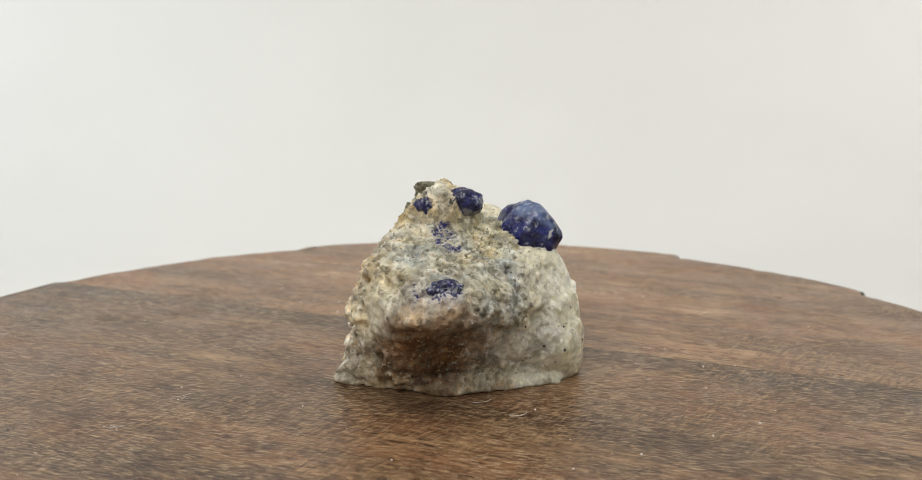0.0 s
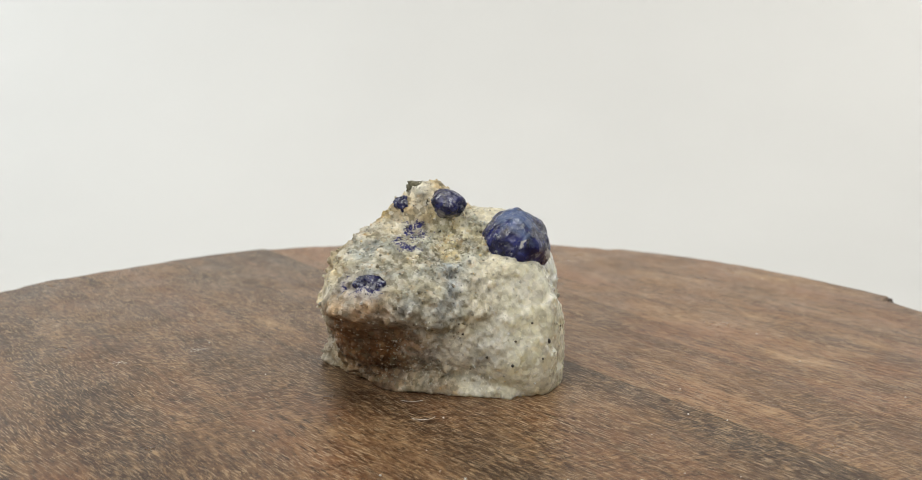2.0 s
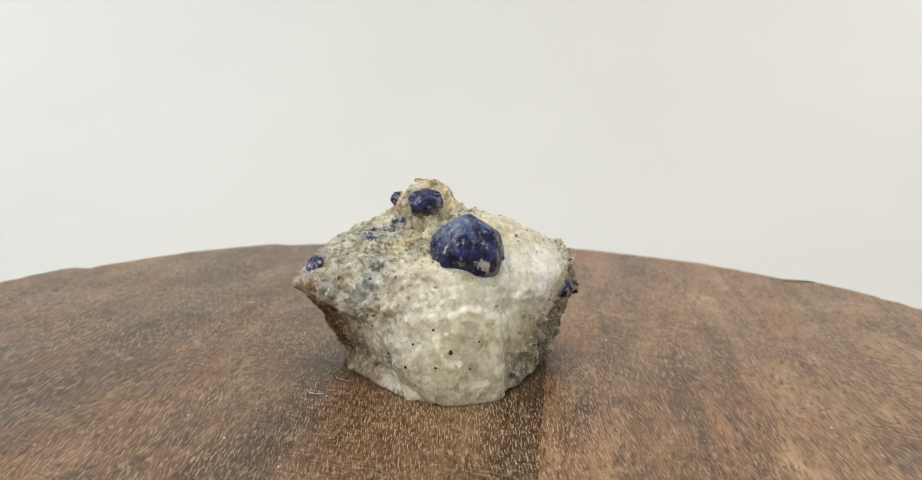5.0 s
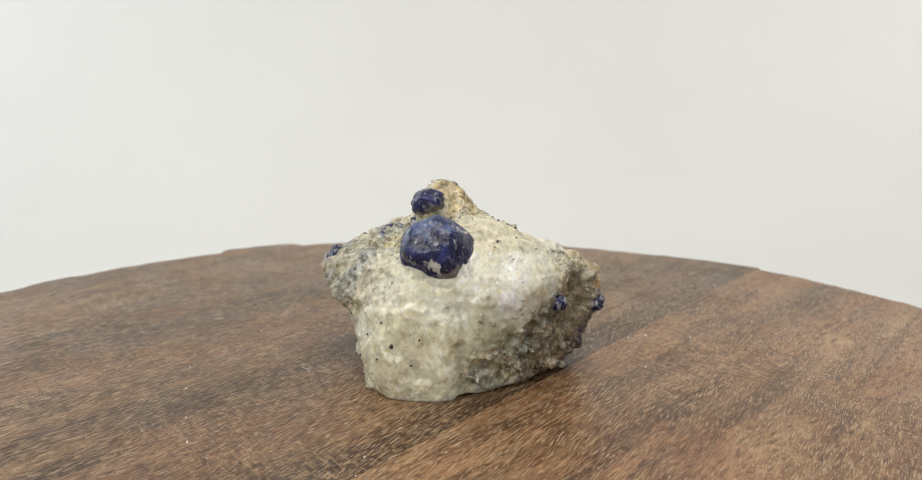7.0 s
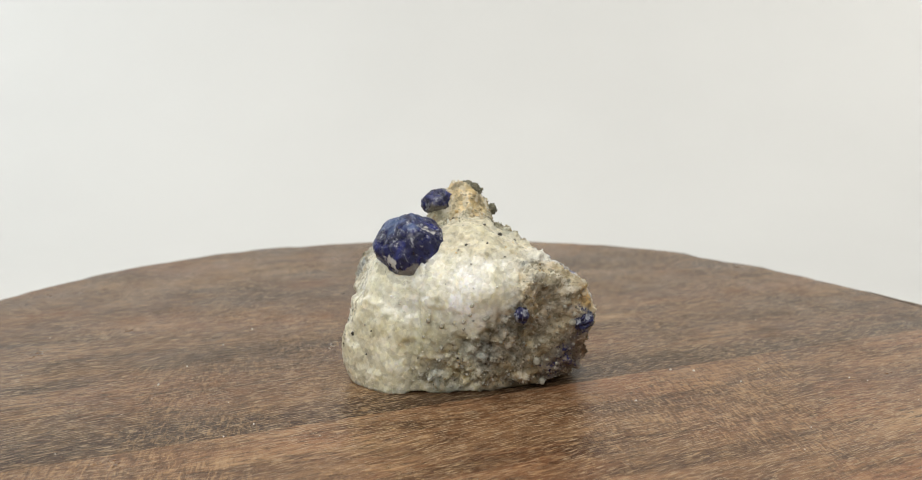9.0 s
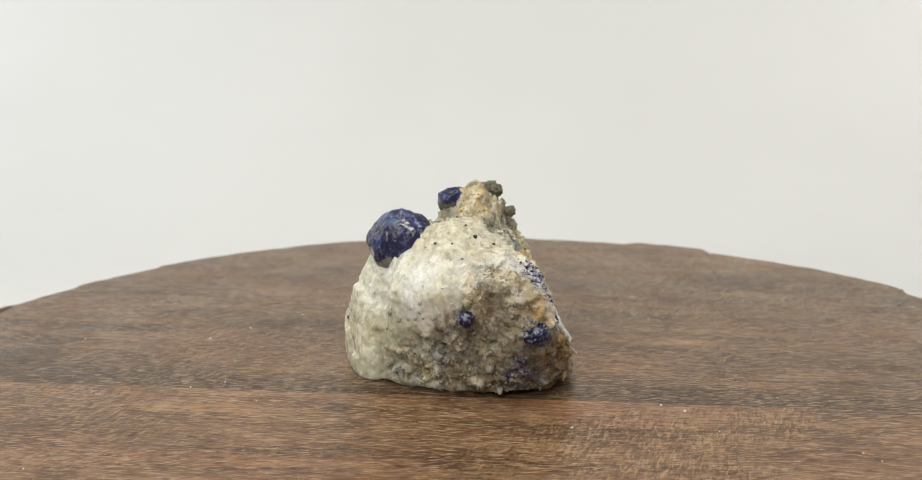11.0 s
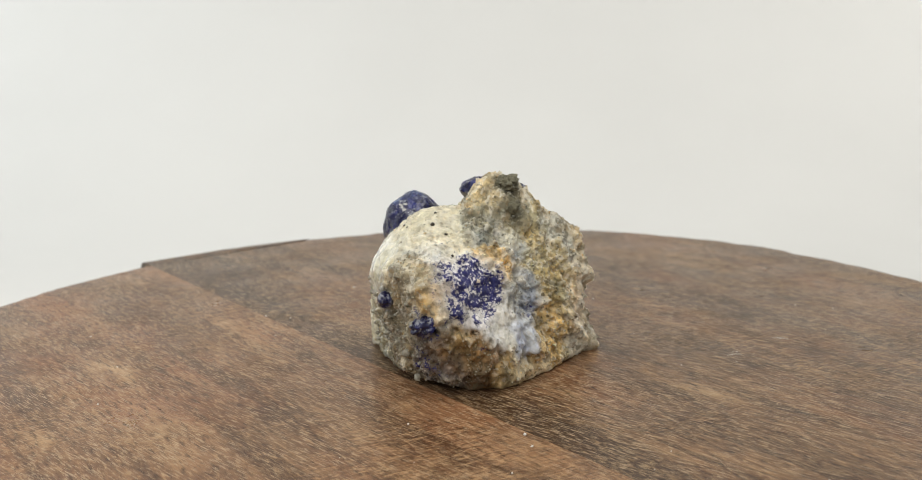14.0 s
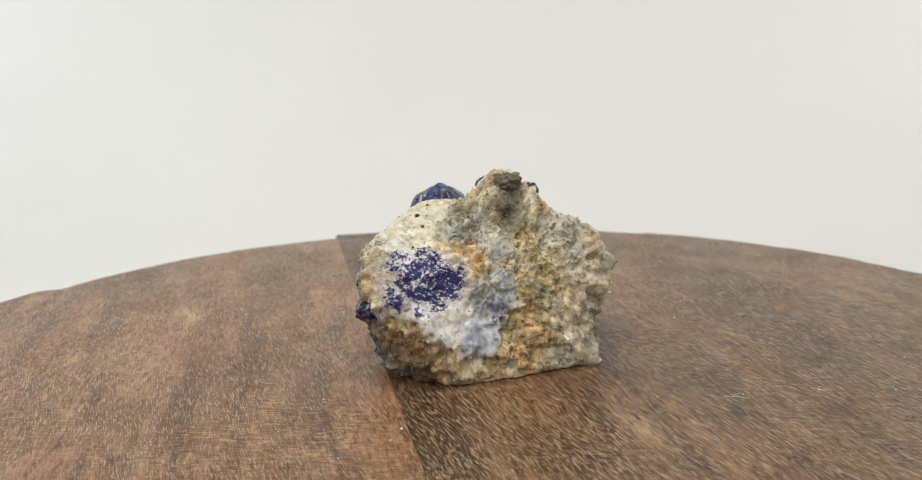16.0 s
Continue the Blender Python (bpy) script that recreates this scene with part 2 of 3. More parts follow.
    clear = n.math("MULTIPLY", glassy, n.math("MAXIMUM", n.math("SUBTRACT", 0.8, blue), 0.0))
    n.link(clear, n.bsdf.inputs["Subsurface Weight"])
    return n.finish(colour, rough, normal, Specular_IOR_Level=n.math("ADD", n.math("MULTIPLY", glassy, 0.5), 0.18))


def crystal_material(name, white, grey):
    """Deep blue feldspathoid, grey matrix stuck on it, overhead sheen painted on its top."""
    n = Nodes(name)
    body = n.noise(320.0, 5, 0.62, None, 0.6)
    colour = n.ramp(body, (0.34, (0.004, 0.005, 0.020)), (0.52, (0.009, 0.011, 0.066)), (0.68, (0.018, 0.026, 0.16)))
    sep = n.tree.nodes.new("ShaderNodeSeparateXYZ")
    n.link(n.where, sep.inputs[0])
    # paler towards the top: sheen of the light above, put into the colour
    high = n.math("ADD", n.math("MULTIPLY", sep.outputs[2], 70.0), n.noise(240.0, 5, 0.65, None, 0.4))
    colour = n.mix(n.ramp(high, (0.90 - white, 0.0), (1.04 - white, 0.6)), colour, (0.13, 0.19, 0.34))
    flecks = n.noise(900.0, 4, 0.65, n.mapping((1, 1, 0.55)), 0.4)
    colour = n.mix(n.ramp(flecks, (0.61 - white, 0.0), (0.70 - white, 0.7)), colour, (0.40, 0.42, 0.46))
    spots = n.noise(210.0, 3, 0.6, None, 0.3)
    colour = n.mix(n.ramp(spots, (0.645, 0.0), (0.68, 0.8)), colour, (0.60, 0.59, 0.55))
    bottom = n.math("ADD", n.math("MULTIPLY", sep.outputs[2], -150.0), n.math("MULTIPLY", n.noise(300.0, 5, 0.65), 1.3))
    colour = n.mix(n.ramp(bottom, (0.85 + grey, 0.0), (1.0 + grey, 0.85)) if grey < 0.1 else 0.0, colour, (0.19, 0.175, 0.15))
    normal = n.bump(body, 0.45, 0.0005)
    normal = n.bump(n.noise(2200.0, 3), 0.3, 0.0002, normal)
    rough = n.ramp(n.noise(500.0, 4), (0.3, 0.14), (0.7, 0.42))
    return n.finish(colour, rough, normal, Specular_IOR_Level=0.55)


def stone_material(name, dark, light, rough, scale=900.0):
    n = Nodes(name)
    v = n.noise(scale, 5, 0.65)
    colour = n.ramp(v, (0.3, dark), (0.7, light))
    return n.finish(colour, rough, n.bump(v, 0.7, 0.0005))


M_ROCK = rock_material()
M_CRYSTAL = crystal_material("deep_blue_crystal", 0.03, 0.0)
M_CRYSTAL_MEDIUM = crystal_material("medium_blue_crystal", 0.02, -0.15)
M_CRYSTAL_SMALL = crystal_material("small_blue_crystal", 0.08, 0.35)
M_OLIVE = stone_material("olive_grey_mineral", (0.055, 0.052, 0.032), (0.23, 0.215, 0.14), 0.65)
M_DOT = stone_material("black_speck_mineral", (0.012, 0.010, 0.008), (0.06, 0.05, 0.035), 0.4)
M_CALCITE = stone_material("pale_calcite_grain", (0.45, 0.43, 0.35), (0.70, 0.68, 0.58), 0.2)
M_CALCITE.node_tree.nodes["Principled BSDF"].inputs["Transmission Weight"].default_value = 0.45
M_LINT = stone_material("pale_dust_crumb", (0.6, 0.58, 0.52), (0.8, 0.79, 0.75), 0.8)


# ---- mesh helpers ----
def part(name, bm, material, parent=None, label="", smooth=True):
    mesh = bpy.data.meshes.new(name)
    bm.to_mesh(mesh)
    bm.free()
    mesh.materials.append(material)
    if smooth:
        mesh.polygons.foreach_set("use_smooth", [True] * len(mesh.polygons))
    ob = new(name, mesh)
    ob.parent = parent
    return tagged(ob, label)


def thing(name, label, category, group="", kind=""):
    ob = new(name)
    ob.empty_display_size = 0.01
    return tagged(ob, label, category, group, kind)


def facet_normals(faces):
    a, e = np.radians([f[0] for f in faces]), np.radians([f[1] for f in faces])
    return np.stack([np.cos(e) * np.cos(a), np.cos(e) * np.sin(a), np.sin(e)], -1), np.array([f[2] for f in faces]) * MM


def cleaved(q, faces, centre, soft):
    """Smooth signed distance of points q to a lump bounded by cleavage faces (azimuth, elevation, offset in mm)."""
    n, d = facet_normals(faces)
    v = (q - np.array(centre)) @ n.T - d
    m = v.max(-1, keepdims=True)
    return (m + soft * np.log(np.exp((v - m) / soft).sum(-1, keepdims=True)))[..., 0]


# ---- setting ----
def sweep():
    """White paper: flat under the turntable, then curving up into the background."""
    bm = bmesh.new()
    outline = [(-0.60, -0.0285)]
    outline += [(0.22 + 0.30 * math.sin(a), -0.0285 + 0.30 * (1 - math.cos(a))) for a in np.linspace(0, math.pi / 2, 24)]
    outline += [(0.52, 0.75)]
    rows = []
    for off in (0.0, -0.0006):
        rows.append([[bm.verts.new((x, y + (off and 0.0006) * (z > 0.2), z + off)) for y, z in outline] for x in (-0.75, 0.75)])
    for k, (l, r) in enumerate(rows):
        for i in range(len(outline) - 1):
            f = (l[i], r[i], r[i + 1], l[i + 1])
            bm.faces.new(f if k == 0 else f[::-1])
    for side in (0, 1):
        for i in range(len(outline) - 1):
            bm.faces.new((rows[0][side][i], rows[0][side][i + 1], rows[1][side][i + 1], rows[1][side][i]))
    for end in (0, -1):
        bm.faces.new((rows[0][0][end], rows[0][1][end], rows[1][1][end], rows[1][0][end]))
    bmesh.ops.recalc_face_normals(bm, faces=bm.faces)
    return tagged(part("backdrop", bm, M_PAPER), "seamless matt white paper sweep behind the turntable", "backdrop", kind="structure")


def slab(name, x0, x1, y0, y1, z0, z1, label):
    bm = bmesh.new()
    bmesh.ops.create_cube(bm, size=1)
    for v in bm.verts:
        v.co = Vector(((x0 + x1) / 2 + v.co.x * (x1 - x0), (y0 + y1) / 2 + v.co.y * (y1 - y0), (z0 + z1) / 2 + v.co.z * (z1 - z0)))
    return tagged(part(name, bm, M_PAPER, smooth=False), label, name.split("_")[0], kind="structure")


sweep()
# sides and top out of view, added to close the place and bounce light
slab("wall_east", 0.751, 0.76, -0.6, 0.53, -0.03, 0.75, "plain white side wall, unseen, added to bounce light")
slab("wall_west", -0.76, -0.751, -0.6, 0.53, -0.03, 0.75, "plain white side wall, unseen, added to bounce light")
slab("ceiling", -0.76, 0.76, -0.6, 0.53, 0.751, 0.76, "plain white top, unseen, added to bounce light")

# ---- turntable ----
DISC = (-2.4 * MM, -3.1 * MM)
RIM = 136.8 * MM
# rim lifts where the edge is broken: from azimuth, to azimuth, step in mm
BREAKS = [(-16, 30, -1.6), (30, 56, 3.2), (56, 57, 1.0), (57, 74, 9.0), (74, 96, 10.4), (96, 112, 7.6), (114, 128, 1.6), (140, 157, 1.0), (163, 178, -1.6), (178, 190, 1.6), (190, 204, 6.6),
          (204, 218, 5.2), (218, 229, 10.8), (229, 250, 5.8), (250, 264, 8.4), (264, 280, 7.8), (280, 300, 6.6), (300, 312, 3.4), (312, 322, 1.0), (322, 336, 3.2), (336, 344, 1.6)]


def rim_radius(az):
    az = az % 360
    r = RIM
    for a0, a1, step in BREAKS:
        mid, half = (a0 + a1) / 2, (a1 - a0) / 2
        d = abs((az - mid + 180) % 360 - 180)
        r += step * MM * min(1.0, max(0.0, (half + 0.6 - d) / 1.2)) * 0.8
    a = radians(az)
    r += 1.0 * MM * noise.fractal((4 * math.cos(a), 4 * math.sin(a), 2.0), 1.0, 2.0, 4)
    r -= 1.6 * MM * max(0.0, noise.noise((22 * math.cos(a), 22 * math.sin(a), 9.0)) - 0.12)
    r += 0.35 * MM * noise.noise((60 * math.cos(a), 60 * math.sin(a), 3.0))
    return r


def board(name, side, material, label, parent):
    """One of the two glued boards of the disc: the part of the disc on one side of the glue line."""
    g = radians(GRAIN)
    axis, across = Vector((math.cos(g), math.sin(g))), Vector((-math.sin(g), math.cos(g)))
    if across.y < 0:
        across = -across
    line = 18.2 * MM
    bm = bmesh.new()
    steps = 900
    pts = []
    for i in range(steps):
        az = i * 360 / steps
        r = rim_radius(az)
        pts.append(Vector((DISC[0] + r * math.cos(radians(az)), DISC[1] + r * math.sin(radians(az)))))
    keep = [p for p in pts if side * (p.dot(across) - line) > 0.0005]
    keep.sort(key=lambda p: p.dot(axis) * side)
    rings = []
    seam = (line + side * 0.00001) * across
    a0, a1 = keep[0].dot(axis), keep[-1].dot(axis)
    arc = [seam + axis * a0] + keep + [seam + axis * a1]
    base = [seam + axis * (a1 + (a0 - a1) * k / 60) for k in range(1, 60)]
    loop = arc + base
    n_arc = len(arc)
    centre = Vector(DISC)
    profile = [(3.2, 0.0), (1.4, -0.35), (0.5, -1.1), (0.0, -2.4), (0.3, -21.0), (2.2, -22.6)]
    for inset, z in profile:
        ring = []
        for i, p in enumerate(loop):
            if i < n_arc:
                d = (p - centre).normalized()
                q = p - d * inset * MM
                over = side * (q.dot(across) - line) - 0.00001
                if over < 0:
                    q = q - across * over * side
            else:
                q = p
            ring.append(bm.verts.new((q.x, q.y, z * MM)))
        rings.append(ring)
    for a, b in zip(rings, rings[1:]):
        for i in range(len(loop)):
            j = (i + 1) % len(loop)
            bm.faces.new((a[i], a[j], b[j], b[i]))
    bm.faces.new(rings[0])
    bm.faces.new(rings[-1][::-1])
    bmesh.ops.recalc_face_normals(bm, faces=bm.faces)
    return part(name, bm, material, parent, label, smooth=False)


def bark(parent):
    """Dark uneven strip of bark and old finish round the rim, just below the top."""
    bm = bmesh.new()
    rows = []
    for i in range(900):
        az = i * 0.4
        a = radians(az)
        r = rim_radius(az)
        w = 1.3 + 1.5 * noise.fractal((9 * math.cos(a), 9 * math.sin(a), 5.0), 1.0, 2.0, 4)
        ring = []
        for dr, z in ((-1.5, -1.6), (0.4 + max(0, w) * 0.5, -1.3), (0.8 + max(0, w), -3.0), (0.9 + max(0, w) * 0.9, -19.0), (-1.5, -19.5)):
            ring.append(bm.verts.new((DISC[0] + (r + dr * MM) * math.cos(a), DISC[1] + (r + dr * MM) * math.sin(a), z * MM)))
        rows.append(ring)
    for i in range(900):
        a, b = rows[i], rows[(i + 1) % 900]
        for k in range(5):
            bm.faces.new((a[k], b[k], b[(k + 1) % 5], a[(k + 1) % 5]))
    bmesh.ops.recalc_face_normals(bm, faces=bm.faces)
    return part("bark_rim", bm, M_BARK, parent, "dark rough bark rim, chipped in places")


def turntable():
    t = thing("turntable", "round oiled brown wooden turntable of two glued boards, chipped rim", "turntable")
    board("board", 1, M_WOOD_A, "warm reddish brown board", t)
    board("board", -1, M_WOOD_B, "darker brown board with streaks", t)
    bark(t)
    bm = bmesh.new()
    bmesh.ops.create_cone(bm, cap_ends=True, segments=64, radius1=0.09, radius2=0.09, depth=0.0055, matrix=Matrix.Translation((0, 0, -0.0254)))
    part("swivel_base", bm, M_BARK, t)
    crumbs(t)
    return t


# ---- the mineral specimen ----
BODY_CENTRE, PEAK_CENTRE = (0, -0.001, 0.012), (-0.002, -0.006, 0.032)
BODY_FACES = [(1, -2, 24.3), (45, -15, 19.9), (60, -9, 20.5), (77, -52, 19.9), (125, -21, 25.7), (154, -19, 26.0), (170, -4, 21.6), (210, 0, 28.2),
              (237, -31, 27.6), (280, -40, 22.9), (293, -30, 22.7), (330, -4, 33.6), (24, 12, 20.9), (52, 48, 23.0), (100, 35, 35.0), (165, 26, 17.4),
              (190, 34, 32.6), (245, 44, 29.2), (280, 35, 37.2), (319, 16, 24.0), (22, 41, 22.1), (138, 61, 20.1), (191, 51, 30.3), (305, 67, 20.5)]
PEAK_FACES = [(9, 16, 11.6), (62, 24, 2.1), (124, 7, 1.2), (180, 22, 17.0), (247, 15, 10.4), (294, 23, 4.8), (0, 60, 6.0), (120, 60, 8.3), (240, 74, 7.4)]
HEART = np.array([0, -0.001, 0.013])


def rock_distance(q):
    g = np.minimum(cleaved(q, BODY_FACES, BODY_CENTRE, 0.0012), cleaved(q, PEAK_FACES, PEAK_CENTRE, 0.0012))
    knob = (np.linalg.norm((q - np.array((-4.4, -6.9, 31.9)) * MM) / (np.array((5.8, 6.3, 7.4)) * MM), axis=-1) - 1) * 0.005
    g = -0.001 * np.log(np.exp(-g / 0.001) + np.exp(-knob / 0.001))
    return np.maximum(g, -q[..., 2] + 0.0001)


def rock_surface(ways):
    """Distance from the rock's heart to its surface along unit directions."""
    lo, hi = np.zeros(len(ways)), np.full(len(ways), 0.06)
    for _ in range(40):
        mid = (lo + hi) / 2
        inside = rock_distance(HEART + mid[:, None] * ways) < 0
        lo, hi = np.where(inside, mid, lo), np.where(inside, hi, mid)
    return lo


def smooth_step(x, a, b):
    s = np.clip((x - a) / (b - a), 0, 1)
    return s * s * (3 - 2 * s)


# mineral zones, side by side round the rock: centre in mm, reach in mm, colour, graininess, glassiness
GREY_SLOPE = [
    ((-5, -26, 26), 8, (0.37, 0.36, 0.285), 0.9, 0.3),     # grey granular slope
    ((3, -23, 26), 8, (0.38, 0.37, 0.30), 0.9, 0.3),
    ((9, -25, 19), 8, (0.40, 0.39, 0.33), 0.8, 0.5),
    ((-14, -26, 24), 6, (0.52, 0.47, 0.35), 0.8, 0.3),
    ((-20, -23, 23), 4, (0.40, 0.30, 0.18), 0.9, 0.1),     # brown stain on the shoulder
    ((-4, -12, 37), 5, (0.62, 0.54, 0.38), 1.0, 0.2),      # sandy cream top
    ((-5, -15, 33), 5, (0.54, 0.47, 0.33), 1.0, 0.2),
    ((6, -14, 29), 6, (0.50, 0.47, 0.33), 1.0, 0.4),       # loose grains below the big crystal
    ((15, -16, 23), 6, (0.64, 0.61, 0.49), 0.5, 0.7),      # creamy shelf
    ((20, -12, 21), 4, (0.76, 0.74, 0.64), 0.2, 1.0),
    ((-17, -28, 18), 6, (0.62, 0.58, 0.46), 0.4, 0.6),
]
RUSTY_SIDE = [
    ((-5, -33, 19), 6, (0.62, 0.47, 0.32), 0.8, 0.2),      # cream ledge
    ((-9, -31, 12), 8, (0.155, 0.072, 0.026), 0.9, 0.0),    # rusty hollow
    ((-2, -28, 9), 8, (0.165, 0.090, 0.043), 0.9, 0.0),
    ((-13, -29, 11), 3, (0.44, 0.28, 0.18), 0.9, 0.1),
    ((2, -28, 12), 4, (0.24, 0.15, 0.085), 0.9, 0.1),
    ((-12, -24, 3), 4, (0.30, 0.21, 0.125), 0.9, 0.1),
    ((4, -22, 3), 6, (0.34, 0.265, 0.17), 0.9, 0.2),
    ((-22, -19, 6), 6, (0.47, 0.39, 0.28), 0.7, 0.3),
    ((16, -21, 15), 4, (0.46, 0.41, 0.27), 0.6, 0.5),      # yellowish shadow below the shelf, put into the colour
    ((14, -21, 9), 8, (0.66, 0.645, 0.555), 0.5, 0.8),      # pale grey face
    ((8, -27, 15), 5, (0.40, 0.37, 0.29), 0.8, 0.3),
]
MARBLE_FACE = [
    ((24, -8, 10), 10, (0.796, 0.77, 0.621), 0.15, 1.0),     # white to honey marble
    ((23, -14, 5), 7, (0.763, 0.737, 0.599), 0.2, 1.0),
    ((19, -15, 14), 6, (0.698, 0.682, 0.588), 0.35, 0.9),
    ((21, 0, 19), 8, (0.785, 0.781, 0.667), 0.1, 1.0),
    ((15, 11, 22), 7, (0.85, 0.842, 0.757), 0.05, 1.0),
    ((10, 15, 26), 6, (0.80, 0.79, 0.72), 0.05, 1.0),      # whitest brow
    ((7, 8, 32), 6, (0.70, 0.65, 0.49), 0.4, 0.7),         # cream yellow neck
    ((2, 12, 30), 5, (0.66, 0.61, 0.47), 0.5, 0.6),
    ((19, 8, 13), 5, (0.61, 0.605, 0.475), 0.3, 1.0),
    ((16, 10, 7), 6, (0.501, 0.484, 0.362), 0.7, 0.8),        # greenish grey foot
]
GRANULAR_END = [
    ((6, 19, 11), 7, (0.30, 0.26, 0.18), 1.0, 0.5),        # olive grey granular end
    ((5, 18, 5), 6, (0.29, 0.25, 0.175), 1.0, 0.4),
    ((0, 23, 13), 6, (0.26, 0.215, 0.15), 1.0, 0.4),
    ((0, 24, 19), 5, (0.32, 0.265, 0.18), 1.0, 0.3),
    ((3, 21, 25), 5, (0.52, 0.46, 0.33), 1.0, 0.4),        # cream speckled edge
    ((-1, 21, 27), 4, (0.44, 0.39, 0.29), 1.0, 0.4),
    ((-7, 27, 20), 3, (0.56, 0.36, 0.12), 0.8, 0.2),       # ochre corner
    ((-4, 24, 7), 6, (0.185, 0.155, 0.14), 0.9, 0.2),      # purplish grey foot
    ((-13, 22, 9), 5, (0.32, 0.18, 0.065), 0.9, 0.1),      # rust below the blue face
    ((-14, 19, 4), 4, (0.14, 0.085, 0.04), 0.9, 0.1),
    ((-12, 23, 12), 3, (0.42, 0.29, 0.11), 0.9, 0.1),
]
BROKEN_BACK = [
    ((-9, -5, 37), 4, (0.174, 0.162, 0.11), 1.0, 0.2),      # dark olive crust on the top
    ((-10, -4, 32), 5, (0.197, 0.18, 0.116), 1.0, 0.2),
    ((-5, -1, 36), 4, (0.603, 0.51, 0.325), 1.0, 0.2),
    ((-7, 2, 31), 4, (0.302, 0.284, 0.203), 1.0, 0.3),
    ((-11, 0, 27), 4, (0.638, 0.65, 0.626), 0.7, 0.5),       # bluish white seam
    ((-12, 6, 24), 3, (0.696, 0.487, 0.209), 0.8, 0.2),
    ((-15, -9, 26), 6, (0.51, 0.418, 0.22), 1.0, 0.1),      # yellow olive, crumbly
    ((-17, -17, 26), 6, (0.534, 0.476, 0.36), 1.0, 0.2),
    ((-18, -8, 20), 5, (0.557, 0.418, 0.18), 1.0, 0.1),
    ((-21, -9, 15), 5, (0.383, 0.307, 0.151), 1.0, 0.1),
]
PALE_BACK = [
    ((-20, -21, 19), 6, (0.719, 0.603, 0.418), 0.9, 0.3),     # cream tan edge
    ((-23, -14, 11), 6, (0.777, 0.626, 0.447), 0.9, 0.3),
    ((-23, -13, 3), 5, (0.696, 0.603, 0.429), 0.8, 0.3),
    ((-21, -1, 8), 5, (0.661, 0.487, 0.226), 0.9, 0.1),      # ochre foot
    ((-20, 6, 4), 5, (0.626, 0.499, 0.302), 0.8, 0.2),
    ((-18, 14, 3), 4, (0.65, 0.499, 0.267), 0.8, 0.2),
    ((-16, 5, 16), 4, (0.418, 0.429, 0.429), 0.7, 0.4),
    ((-15, 14, 14), 5, (0.766, 0.748, 0.696), 0.5, 0.5),     # white skin round the blue face
    ((-3, 15, 29), 4, (0.8, 0.731, 0.568), 0.6, 0.5),
]
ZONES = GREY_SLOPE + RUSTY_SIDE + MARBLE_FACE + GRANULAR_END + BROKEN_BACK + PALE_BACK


def zone_colours(p):
    """Blend of the zones at points p, and how grainy and glassy they are."""
    warp = np.array([noise.noise_vector(Vector(q) * 170) for q in p]) * 2.4 * MM
    warp += np.array([noise.noise_vector(Vector(q) * 620) for q in p]) * 1.3 * MM
    q = p + warp
    total = np.full((len(p), 1), 1e-9)
    colour, kind = np.zeros((len(p), 3)), np.zeros((len(p), 2))
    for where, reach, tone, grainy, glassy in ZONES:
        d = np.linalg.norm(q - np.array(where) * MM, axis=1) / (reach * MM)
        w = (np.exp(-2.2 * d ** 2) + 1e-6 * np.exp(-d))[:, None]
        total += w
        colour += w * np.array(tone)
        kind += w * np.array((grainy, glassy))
    return colour / total, kind / total, q


def blob(q, where, size, edge=0.35, square=2):
    d = (np.abs((q - np.array(where) * MM) / (np.array(size) * MM)) ** square).sum(1) ** (1 / square)
    return 1 - smooth_step(d, 1 - edge, 1 + edge)


def fractures(p, scale, seed):
    """Height of a broken surface made of many small tilted cleavage planes, in parts of a cell."""
    out = np.zeros(len(p))
    shift = Vector((seed, seed * 0.7, -seed))
    for i, x in enumerate(p):
        at = Vector(x) * scale + shift
        at += noise.noise_vector(at * 1.7) * 0.25
        centre = noise.voronoi(at)[1][0]
        out[i] = (at - centre).dot(noise.noise_vector(centre * 5.3)) + 0.35 * noise.noise(centre * 3.1)
    return np.clip(out - out.mean(), -0.5, 0.5)


